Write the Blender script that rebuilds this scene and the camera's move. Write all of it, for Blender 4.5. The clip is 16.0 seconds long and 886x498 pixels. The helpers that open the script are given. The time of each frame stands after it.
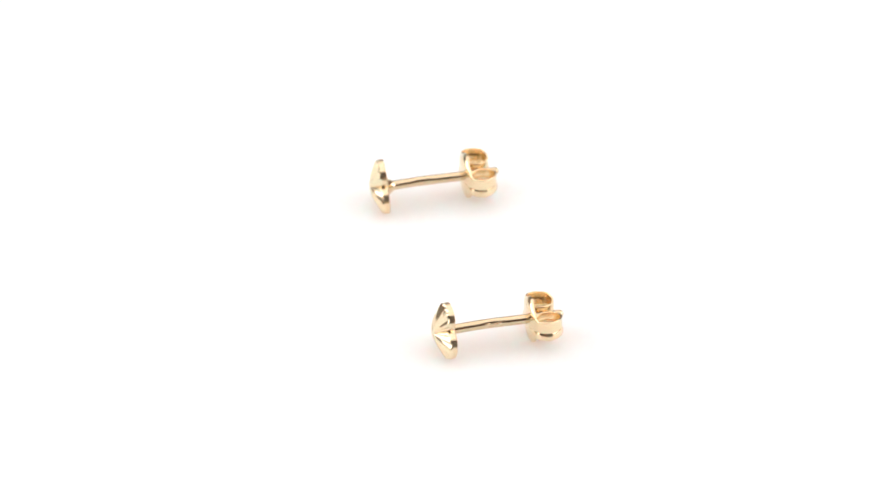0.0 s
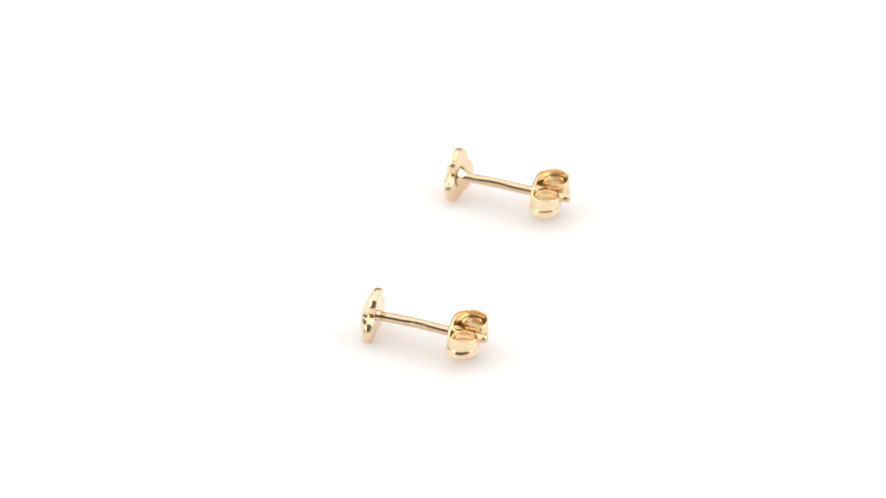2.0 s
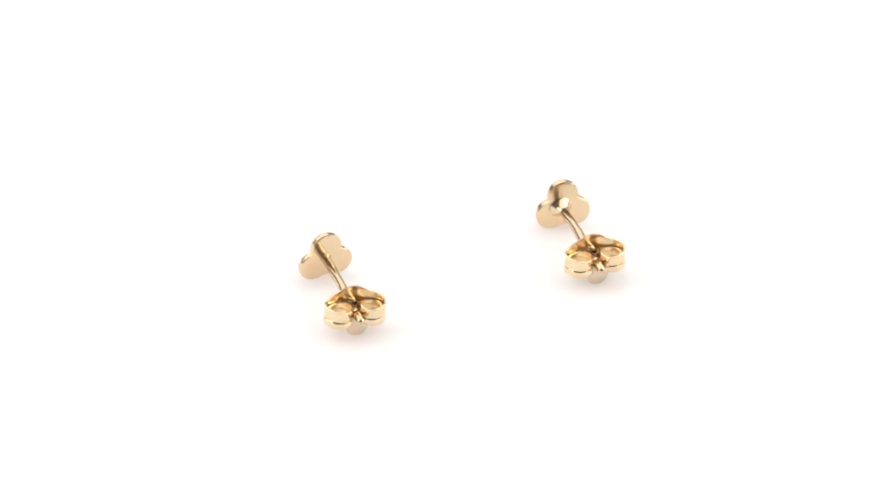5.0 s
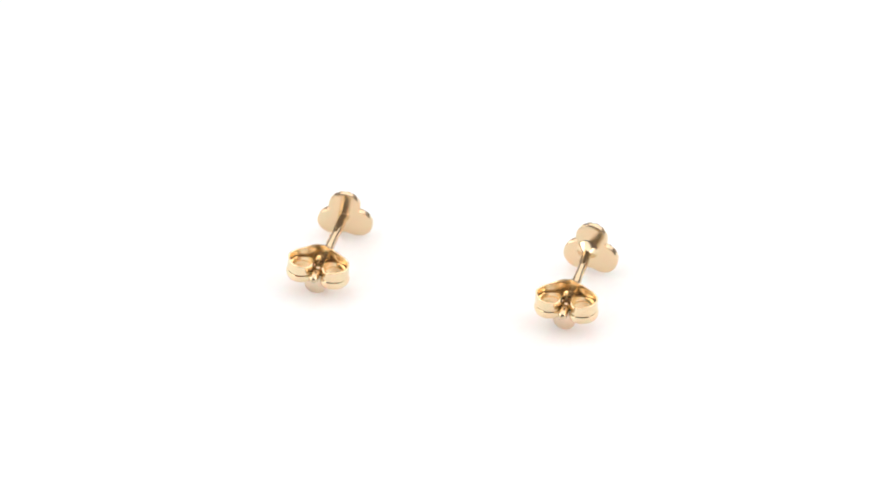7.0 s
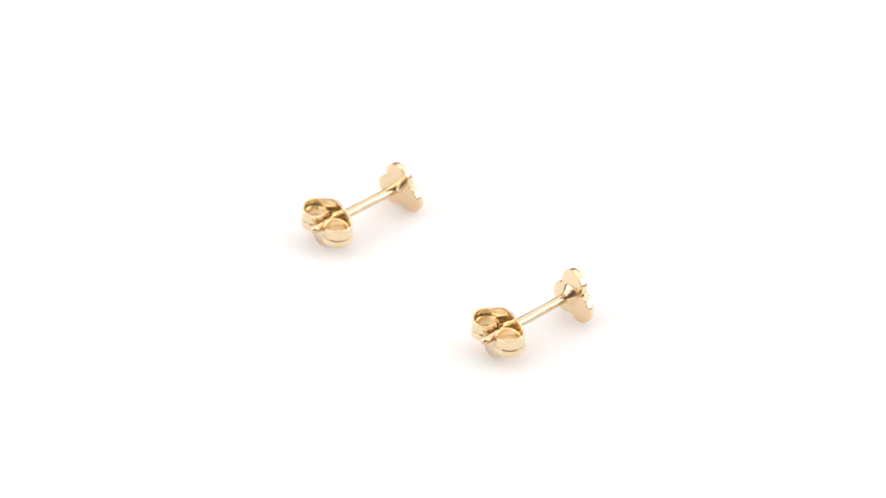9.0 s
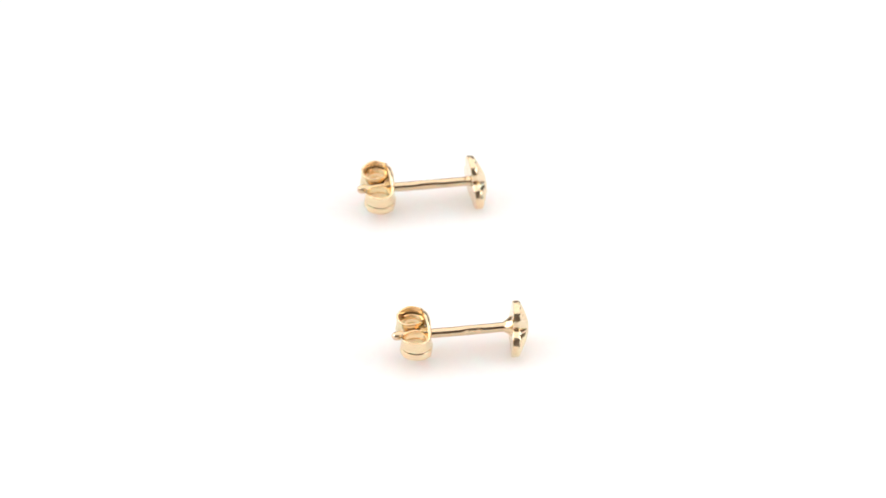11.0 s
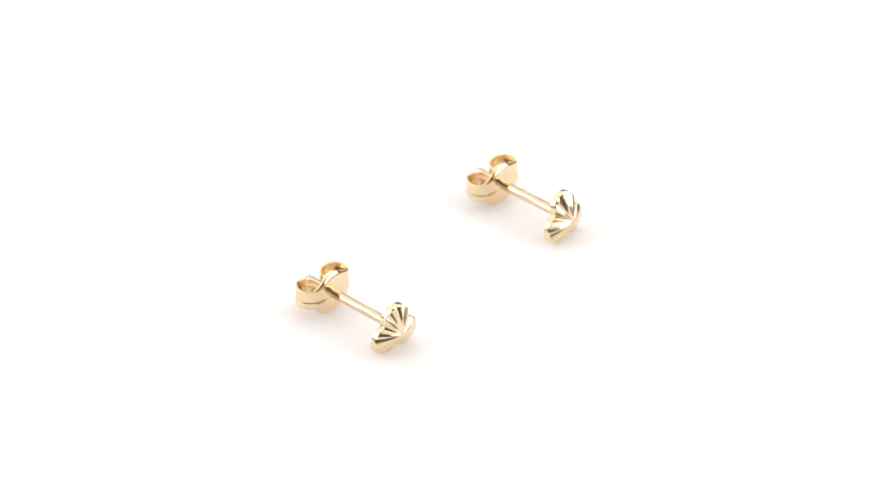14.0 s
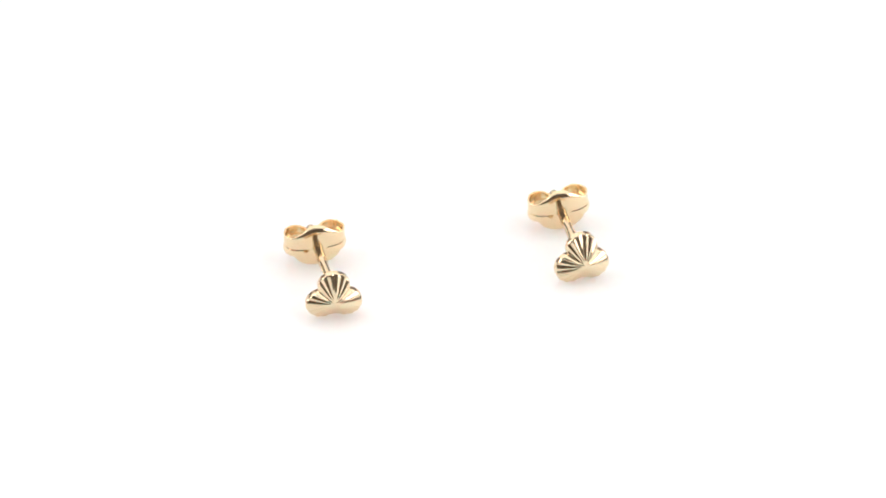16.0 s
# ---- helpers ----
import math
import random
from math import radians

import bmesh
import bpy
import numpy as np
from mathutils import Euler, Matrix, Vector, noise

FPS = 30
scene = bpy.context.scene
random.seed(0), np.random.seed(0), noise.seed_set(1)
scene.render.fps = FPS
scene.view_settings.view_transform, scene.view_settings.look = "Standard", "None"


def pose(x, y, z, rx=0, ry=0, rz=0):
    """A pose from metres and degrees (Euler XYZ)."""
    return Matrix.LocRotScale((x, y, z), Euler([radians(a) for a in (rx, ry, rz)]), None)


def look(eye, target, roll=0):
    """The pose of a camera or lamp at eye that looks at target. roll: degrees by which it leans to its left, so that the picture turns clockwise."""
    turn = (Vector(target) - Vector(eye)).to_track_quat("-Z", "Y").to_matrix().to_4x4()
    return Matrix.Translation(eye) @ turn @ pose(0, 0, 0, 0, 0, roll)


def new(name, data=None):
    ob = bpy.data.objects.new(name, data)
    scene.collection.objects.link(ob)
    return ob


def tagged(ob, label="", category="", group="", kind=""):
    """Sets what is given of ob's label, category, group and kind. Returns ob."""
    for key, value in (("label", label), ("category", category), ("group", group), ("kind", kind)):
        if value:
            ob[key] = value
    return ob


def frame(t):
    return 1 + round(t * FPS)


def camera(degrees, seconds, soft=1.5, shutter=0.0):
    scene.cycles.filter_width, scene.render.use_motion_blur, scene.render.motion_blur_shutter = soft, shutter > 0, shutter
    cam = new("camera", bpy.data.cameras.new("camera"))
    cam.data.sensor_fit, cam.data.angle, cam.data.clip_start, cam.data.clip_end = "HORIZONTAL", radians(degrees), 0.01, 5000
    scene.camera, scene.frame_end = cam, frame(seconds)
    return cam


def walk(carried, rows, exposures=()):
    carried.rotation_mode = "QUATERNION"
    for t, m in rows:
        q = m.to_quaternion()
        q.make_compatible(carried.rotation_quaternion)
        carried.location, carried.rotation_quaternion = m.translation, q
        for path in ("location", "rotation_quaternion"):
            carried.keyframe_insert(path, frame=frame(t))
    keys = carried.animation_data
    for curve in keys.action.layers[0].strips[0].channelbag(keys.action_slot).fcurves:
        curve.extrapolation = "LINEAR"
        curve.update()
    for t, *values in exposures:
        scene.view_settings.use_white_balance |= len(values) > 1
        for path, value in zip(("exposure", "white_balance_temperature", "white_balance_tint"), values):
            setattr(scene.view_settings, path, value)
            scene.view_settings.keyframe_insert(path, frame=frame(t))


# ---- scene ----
cam = camera(9.7, 16.0, soft=1.7)
cam.data.dof.use_dof = True
cam.data.dof.focus_distance = 0.427
cam.data.dof.aperture_fstop = 50

MM = 0.001
EYE = (0.0, -0.3523, 0.2550)
CAM_POSE = pose(EYE[0], EYE[1], EYE[2], 90 - 35.640, 0, 0.140)
walk(cam, [(0.0, CAM_POSE), (16.0, CAM_POSE)])
scene.view_settings.exposure = 0.19

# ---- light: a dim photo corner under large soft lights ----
world = bpy.data.worlds.new("studio")
scene.world = world
world.use_nodes = True
world.node_tree.nodes["Background"].inputs["Color"].default_value = (0.9, 0.95, 1.0, 1)
world.node_tree.nodes["Background"].inputs["Strength"].default_value = 0.05


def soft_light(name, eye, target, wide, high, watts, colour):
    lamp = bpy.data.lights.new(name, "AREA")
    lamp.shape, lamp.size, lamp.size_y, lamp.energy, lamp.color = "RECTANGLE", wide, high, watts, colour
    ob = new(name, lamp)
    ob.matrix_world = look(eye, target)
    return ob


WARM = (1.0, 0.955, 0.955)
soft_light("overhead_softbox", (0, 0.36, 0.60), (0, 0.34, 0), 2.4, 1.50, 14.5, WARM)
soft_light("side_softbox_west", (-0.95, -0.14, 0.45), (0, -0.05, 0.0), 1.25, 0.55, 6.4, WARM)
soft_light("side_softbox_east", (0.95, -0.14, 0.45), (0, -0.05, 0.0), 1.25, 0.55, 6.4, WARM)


# ---- materials ----
def material(name, colour, rough, metal=0.0, bump=0.0, size=200.0, vary=0.06, rough_vary=0.0):
    """A surface with grain at two sizes in its colour, gloss and relief."""
    m = bpy.data.materials.new(name)
    m.use_nodes = True
    n, links = m.node_tree.nodes, m.node_tree.links
    bsdf = n["Principled BSDF"]
    bsdf.inputs["Metallic"].default_value = metal
    where = n.new("ShaderNodeTexCoord")
    fine, broad = n.new("ShaderNodeTexNoise"), n.new("ShaderNodeTexNoise")
    fine.inputs["Scale"].default_value, broad.inputs["Scale"].default_value = size, size / 9
    fine.inputs["Detail"].default_value = broad.inputs["Detail"].default_value = 4
    both = n.new("ShaderNodeMath")
    both.operation = "MULTIPLY"
    for i, tex in enumerate((fine, broad)):
        links.new(where.outputs["Object"], tex.inputs["Vector"])
        links.new(tex.outputs["Fac"], both.inputs[i])
    ramp = n.new("ShaderNodeMapRange")
    ramp.inputs["From Min"].default_value, ramp.inputs["From Max"].default_value = 0.1, 0.42
    links.new(both.outputs[0], ramp.inputs["Value"])
    mix = n.new("ShaderNodeMix")
    mix.data_type = "RGBA"
    mix.inputs["A"].default_value = (*[c * (1 - vary) for c in colour], 1)
    mix.inputs["B"].default_value = (*[min(1, c * (1 + vary)) for c in colour], 1)
    links.new(ramp.outputs["Result"], mix.inputs["Factor"])
    links.new(mix.outputs["Result"], bsdf.inputs["Base Color"])
    gloss = n.new("ShaderNodeMapRange")
    gloss.inputs["To Min"].default_value, gloss.inputs["To Max"].default_value = rough - rough_vary, rough + rough_vary
    links.new(broad.outputs["Fac"], gloss.inputs["Value"])
    links.new(gloss.outputs["Result"], bsdf.inputs["Roughness"])
    if bump:
        relief = n.new("ShaderNodeBump")
        relief.inputs["Strength"].default_value, relief.inputs["Distance"].default_value = bump, 0.00003
        links.new(fine.outputs["Fac"], relief.inputs["Height"])
        links.new(relief.outputs["Normal"], bsdf.inputs["Normal"])
    return m


GOLD = material("polished_gold", (0.82, 0.66, 0.43), 0.08, 0.93, 0.12, 1500, 0.03, 0.05)
GOLD_WIRE = material("drawn_gold_wire", (0.71, 0.56, 0.365), 0.09, 0.93, 0.12, 1500, 0.03, 0.05)
GOLD_CUT = material("diamond_cut_gold", (0.81, 0.675, 0.455), 0.11, 0.94, 0.03, 2500, 0.02, 0.03)
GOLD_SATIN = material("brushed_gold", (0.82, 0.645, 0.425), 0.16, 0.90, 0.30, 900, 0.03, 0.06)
# dull tab gold, the white table's reflection put into its paler colour
GOLD_TAB = material("dull_gold_table_tint", (0.82, 0.70, 0.54), 0.42, 0.85, 0.30, 900, 0.03, 0.06)
# rougher gold; light bounced inside the loops is put into its orange
GOLD_INNER = material("inner_bounce_gold", (0.97, 0.74, 0.44), 0.24, 0.95, 0.15, 1600, 0.04, 0.06)
WHITE_DISC = material("white_acrylic", (0.84, 0.84, 0.84), 0.5, 0.0, 0.02, 900, 0.006)
bsdf = WHITE_DISC.node_tree.nodes["Principled BSDF"]
bsdf.inputs["Subsurface Weight"].default_value = 1.0
bsdf.inputs["Subsurface Radius"].default_value = (1.0, 0.72, 0.66)
bsdf.inputs["Subsurface Scale"].default_value = 0.008
WHITE_PAPER = material("white_paper", (0.82, 0.82, 0.82), 0.8, 0.0, 0.1, 400, 0.01)
WALL = material("grey_plaster", (0.34, 0.28, 0.24), 0.9, 0.0, 0.3, 60, 0.05)


# ---- building helpers ----
def part(name, bm, mat, parent=None, label="", smooth=40):
    """Links a bmesh as one mesh object, edges sharper than smooth degrees kept hard."""
    bmesh.ops.recalc_face_normals(bm, faces=bm.faces)
    mesh = bpy.data.meshes.new(name)
    for e in bm.edges:
        e.smooth = len(e.link_faces) == 2 and e.calc_face_angle(0) < radians(smooth)
    for f in bm.faces:
        f.smooth = True
    bm.to_mesh(mesh)
    bm.free()
    mesh.materials.append(mat)
    ob = new(name, mesh)
    ob.parent = parent
    return tagged(ob, label)


def rings(bm, loops, closed=True, caps=True):
    """Skins a row of point loops into a tube or a sheet."""
    vs = [[bm.verts.new(Vector(p) * MM) for p in loop] for loop in loops]
    n = len(vs[0])
    for a, b in zip(vs, vs[1:]):
        for i in range(n if closed else n - 1):
            j = (i + 1) % n
            bm.faces.new((a[i], a[j], b[j], b[i]))
    if caps and closed:
        bm.faces.new(vs[0][::-1])
        bm.faces.new(vs[-1])
    return vs


def curve_through(points, steps):
    """A smooth line through the points (Catmull-Rom)."""
    pts = [Vector(p) for p in points]
    pts = [2 * pts[0] - pts[1]] + pts + [2 * pts[-1] - pts[-2]]
    out = []
    for i in range(1, len(pts) - 2):
        a, b, c, d = pts[i - 1:i + 3]
        for k in range(steps):
            u = k / steps
            out.append(0.5 * (2 * b + (c - a) * u + (2 * a - 5 * b + 4 * c - d) * u * u + (3 * b - a - 3 * c + d) * u ** 3))
    return out + [pts[-2]]


# ---- the setting ----
def box_room():
    """Table, floor, four walls and a ceiling round the photo corner."""
    def slab(name, x0, x1, y0, y1, z0, z1, mat, kind="structure"):
        bm = bmesh.new()
        bmesh.ops.create_cube(bm, size=1)
        for v in bm.verts:
            v.co = Vector(((x0 + x1) / 2 + v.co.x * (x1 - x0), (y0 + y1) / 2 + v.co.y * (y1 - y0), (z0 + z1) / 2 + v.co.z * (z1 - z0)))
        bmesh.ops.bevel(bm, geom=list(bm.edges), offset=0.004, segments=2, affect="EDGES")
        return tagged(part(name, bm, mat), kind=kind)
    low, high, r = -0.80, 1.6, 1.7
    slab("floor", -r, r, -r, r, low - 0.1, low, WALL)
    slab("ceiling", -r, r, -r, r, high, high + 0.1, WALL)
    slab("wall_north", -r, r, r, r + 0.1, low, high, WALL)
    slab("wall_south", -r, r, -r - 0.1, -r, low, high, WALL)
    slab("wall_east", r, r + 0.1, -r, r, low, high, WALL)
    slab("wall_west", -r - 0.1, -r, -r, r, low, high, WALL)
    table = tagged(new("photo_table"), "white photo table covered with seamless white paper", "table")
    table.location = (0, 0, low)
    def piece(name, x0, x1, y0, y1, z0, z1, mat):
        ob = slab(name, x0, x1, y0, y1, z0 - low, z1 - low, mat, "")
        ob.parent = table
    piece("tabletop", -0.6, 0.6, -0.24, 0.6, -0.05, -0.014, WHITE_PAPER)
    for x in (-0.56, 0.52):
        for y in (-0.20, 0.52):
            piece("leg", x, x + 0.04, y, y + 0.04, low, -0.05, WALL)


def turntable():
    thing = tagged(new("turntable"), "round white display turntable turning slowly on the table", "turntable")
    def lathe(name, profile, mat):
        bm = bmesh.new()
        rings(bm, [[(r * math.cos(a), r * math.sin(a), z) for a in [math.tau * i / 128 for i in range(128)]] for r, z in profile])
        part(name, bm, mat, thing)
    lathe("base", ((88, -13.9), (89, -13.5), (89, -6.5), (88, -6.0)), WHITE_PAPER)
    lathe("platter", ((108, -5.6), (110, -4.8), (110, -0.8), (109.2, -0.15), (108, 0.0)), WHITE_DISC)
    return thing


# ---- the earrings ----


def trefoil(a, lobe=1.32, out=1.15):
    """The rim's distance from the middle of a three-lobed flower, one lobe upwards."""
    best = 0
    for k in range(3):
        d = a - math.radians(90 + 120 * k)
        under = lobe ** 2 - (out * math.sin(d)) ** 2
        if under > 0:
            best = max(best, out * math.cos(d) + math.sqrt(under))
    # the lower notch is shallow
    down = -math.sin(a)
    return max(best, 1.68 / down) if down > 0.85 else best


def flower_head(thing, shift, side, middle, lean, twist):
    """Three-lobed head, leaning and twisted a little on its pin: a low dome cut with radiating grooves, a rim and a flat back."""
    grooves, sub = 24, 6
    n = grooves * sub
    angles = [math.tau * (i + 3) / n + radians(90) for i in range(n)]

    def ring(share, x, cut=0.0):
        out = []
        for i, a in enumerate(angles):
            r = trefoil(a) * share
            tooth = abs((i % sub) / sub * 2 - 1)
            up = r * math.sin(a)
            deep, across = x + cut * (1 - tooth) * r - up * math.sin(lean), -r * math.cos(a) * 1.015
            out.append((shift + deep * math.cos(twist) - across * math.sin(twist), side + deep * math.sin(twist) + across * math.cos(twist), middle + up * math.cos(lean)))
        return out
    bm = bmesh.new()
    rings(bm, [ring(0.02, -1.42), ring(0.18, -1.38, 0.025), ring(0.40, -1.24, 0.051), ring(0.65, -1.01, 0.057), ring(0.95, -0.67, 0.053), ring(0.988, -0.59, 0.047), ring(1.0, -0.48, 0.042)], caps=False)
    bm.faces.new([v for v in bm.verts][:n])
    bmesh.ops.remove_doubles(bm, verts=bm.verts, dist=1e-7)
    part("flower_front", bm, GOLD_CUT, thing, "faceted dome with radiating diamond-cut grooves", smooth=9)
    bm = bmesh.new()
    rings(bm, [ring(1.0, -0.48, 0.042), ring(1.0, -0.06), ring(0.97, -0.01), ring(0.90, 0.0), ring(0.5, -0.04), ring(0.05, -0.05)], caps=False)
    bm.faces.new([v for v in bm.verts][-n:])
    part("flower_back", bm, GOLD_SATIN, thing, "plain back plate and rim", smooth=35)


def post(thing, flare, stamp, shift, axis, tip):
    """The pin: slightly bent, flattened where it was stamped, with a rounded and notched tip."""
    bm = bmesh.new()
    loops, seg = [], 24
    for i in range(96):
        x = -0.1 + (tip + 0.1) * i / 95
        r = 0.40
        for notch in (tip - 1.4,):
            r -= 0.06 * math.exp(-((x - notch) / 0.18) ** 2)
        if x > tip - 1.2:
            r -= 0.03
        if x > tip - 0.36:
            u = (x - tip + 0.36) / 0.36
            r = 0.37 * math.sqrt(max(0.02, 1 - u * u))
        flat = 0.11 * math.exp(-((x - 3.4) / 0.9) ** 4)
        bend = 0.06 * math.sin((x - 0.5) / 6.0 * math.pi) if x < 6.5 else 0.0
        lift = 0.03 * math.sin(x * 0.7)
        loops.append([(x, bend + r * (1 - flat) * math.cos(a), axis + lift * 0.6 + r * (1 + flat * 0.6) * math.sin(a)) for a in [math.tau * k / seg for k in range(seg)]])
    rings(bm, loops)
    pin = part("post", bm, GOLD_WIRE, thing, smooth=50)
    bm = bmesh.new()
    loops = []
    for i in range(14):
        u = i / 13
        r = 0.34 + (flare - 0.34) * (1 - u) ** 2
        loops.append([(shift - 0.06 + 1.05 * u, r * math.cos(a), axis + r * math.sin(a) * (1 - 0.1 * (1 - u))) for a in [math.tau * k / 28 for k in range(28)]])
    rings(bm, loops)
    part("solder_joint", bm, GOLD_SATIN, thing, smooth=60)
    if stamp:
        for k, (x, z, tall) in enumerate(((3.0, 0.02, 0.26), (3.55, 0.0, 0.2), (4.0, 0.02, 0.24))):
            bm = bmesh.new()
            bmesh.ops.create_uvsphere(bm, u_segments=12, v_segments=8, radius=1)
            for v in bm.verts:
                v.co = Vector((x + v.co.x * 0.24, 0.06 + stamp * 0.33 + v.co.y * 0.06, axis + 0.07 + z + v.co.z * tall * 0.8)) * MM
            part("stamp_mark", bm, GOLD_SATIN, pin, "worn stamped mark too small to read")


SCROLL = ((-0.06, 0.0), (-0.035, 0.55), (0.04, 1.2), (0.38, 2.14), (1.22, 2.52), (2.06, 2.16), (2.42, 1.45), (2.22, 0.78), (1.62, 0.47), (0.92, 0.52), (0.46, 0.86), (0.32, 1.36), (0.56, 1.96), (1.2, 2.26), (1.75, 2.02))


def butterfly_back(thing, x, axis, rise, roll):
    """The clasp: an oval front plate with a rolled collar, whose two ends curl back into scrolls with a pressed groove."""
    nut = new("butterfly_back")
    nut.parent = thing
    nut.matrix_local = pose(x * MM, 0, axis * MM, roll)
    tagged(nut, "scrolled butterfly clasp with two open loops")
    thick = 0.16
    levels = [-1.0, -0.985] + [k / 30 for k in range(-29, 30)] + [0.985, 1.0]
    for side in (-1, 1):
        line = curve_through([(x, y, 0) for x, y in SCROLL], 7)
        bm = bmesh.new()
        loops, way = [], 0.0
        for i, p in enumerate(line):
            d = (line[min(i + 1, len(line) - 1)] - line[max(i - 1, 0)]).normalized()
            out = Vector((-d.y, d.x, 0)) 
            if i:
                way += (p - line[i - 1]).length
            # the plate is tall in the middle and narrows into the scrolls
            share = 0.5 + 0.5 * math.cos(math.pi * min(1, way / 2.5))
            low_share = max(0.0, 1 - (way / 1.95) ** 2) ** 0.6
            top, bottom = 0.86 + 1.0 * share, 0.82 + 1.05 * low_share
            top -= 0.22 * min(1, max(0, (way - 4.0) / 1.6)) + 0.34 * min(1, max(0, (way - 6.9) / 1.2))
            # hand-bent strip: small dents along its path and its upper edge
            top += 0.02 * math.sin(way * 2.9 + side) + 0.006 * math.sin(way * 7.3 + 2 * side)
            dent = 0.010 * math.sin(way * 4.7 + 1.3 * side) * min(1, way)
            loop = []
            for face in (1, -1):
                for lv in (levels if face == 1 else levels[::-1]):
                    z = lv * (top if lv > 0 else bottom)
                    press = (-0.034 * math.exp(-((z + 0.14) / 0.065) ** 2) + 0.085 * math.exp(-((z + 0.54) / 0.27) ** 2)) * min(1, max(0, (way - 0.55) / 0.3))
                    belly = 0.45 * share * max(0.0, lv) ** 7 + 0.15 * share * max(0.0, -lv) ** 3
                    edge = 0.055 if abs(lv) > 0.99 else 0.015 if abs(lv) > 0.98 else 0.0
                    q = p + out * (press - belly + dent) + out * (thick / 2 - edge) * face
                    loop.append((q.x, q.y * side, z))
            loops.append(loop)
        rings(bm, loops)
        scroll = part("scroll", bm, GOLD, nut, smooth=55)
        # the strip's inner side: rougher gold, bounced light put into its brighter orange
        scroll.data.materials.append(GOLD_INNER)
        row = len(levels)
        for f in scroll.data.polygons:
            if f.index < (len(loops) - 1) * 2 * row and row <= f.index % (2 * row) < 2 * row - 1:
                f.material_index = 1
    # a round tab behind the plate, on a narrow bridge, that touches the turntable
    bm = bmesh.new()
    r = 0.92
    rings(bm, [[(x, k * math.cos(a), r + 0.02 - axis + k * math.sin(a)) for a in [math.tau * i / 36 for i in range(36)]] for x, k in ((1.78, r - 0.04), (1.82, r), (1.92, r), (1.96, r - 0.04))])
    part("tab", bm, GOLD_TAB, nut, "round satin tab under the scrolls", smooth=50)
    bm = bmesh.new()
    rings(bm, [[(x, y, z) for y, z in ((-0.4, -1.24), (0.4, -1.24), (0.4, -1.14), (-0.4, -1.14))] for x in (0.02, 0.6, 1.2, 1.80)])
    part("bridge", bm, GOLD, nut, smooth=30)
    bm = bmesh.new()
    prof = ((0.10, 0.39), (-0.11, 0.40), (-0.15, 0.45), (-0.14, 0.53), (-0.09, 0.60), (0.02, 0.66))
    rings(bm, [[(x, r * math.cos(a), r * math.sin(a) - rise) for a in [math.tau * k / 32 for k in range(32)]] for x, r in prof], caps=False)
    part("collar", bm, GOLD, nut, "rolled eyelet round the pin", smooth=60)
    # the torn edge that the punched hole leaves inside the plate, in four uneven petals
    bm = bmesh.new()
    loops = []
    for x, r, torn in ((0.05, 0.62, 0.0), (0.2, 0.58, 0.02), (0.36, 0.52, 0.10), (0.46, 0.50, 0.16), (0.44, 0.43, 0.14), (0.2, 0.44, 0.0)):
        loop = []
        for k in range(48):
            a = math.tau * k / 48
            petal = abs(math.cos(2 * a + 0.5)) ** 0.6 - 0.55 + 0.25 * math.sin(a + 1)
            loop.append((x + torn * 2.2 * petal, (r + torn * petal) * math.cos(a), (r + torn * petal) * math.sin(a) - rise))
        loops.append(loop)
    rings(bm, loops, caps=False)
    part("punched_edge", bm, GOLD, nut, "torn petals of the punched hole", smooth=50)


def stud_earring(flare, stamp, shift, side, middle, lean, twist, axis, nut, rise, roll, tip, label):
    thing = tagged(new("stud_earring"), label, "earring", "pair of stud earrings")
    flower_head(thing, shift, side, middle, radians(lean), radians(twist))
    post(thing, flare, stamp, shift, axis, tip)
    butterfly_back(thing, nut, axis + rise, rise, roll)
    return thing


box_room()
disc = turntable()
first = stud_earring(0.52, -1, -0.15, 0.10, 1.90, -4.5, 5.0, 1.94, 6.42, 0.06, -4.5, 9.42, "yellow gold three-lobed stud earring with stamped pin on white turntable")
second = stud_earring(1.0, 1, 0.28, 0.20, 1.94, 3.0, -5.0, 1.97, 6.98, 0.12, -1, 10.06, "yellow gold three-lobed stud earring with flared joint on white turntable")

TURN = -16.88


def motions():
    """The turntable turns evenly and carries both earrings round its axis."""
    times = [k / 10 for k in range(161)]
    walk(disc, [(t, pose(0, 0, 0, 0, 0, TURN * t)) for t in times])
    for thing, x, y, yaw in ((first, -0.15, -10.59, 13.6), (second, -5.93, 9.60, 14.1)):
        rest = pose(x * MM, y * MM, 0, 0, 0, yaw)
        walk(thing, [(t, pose(0, 0, 0, 0, 0, TURN * t) @ rest) for t in times])


motions()
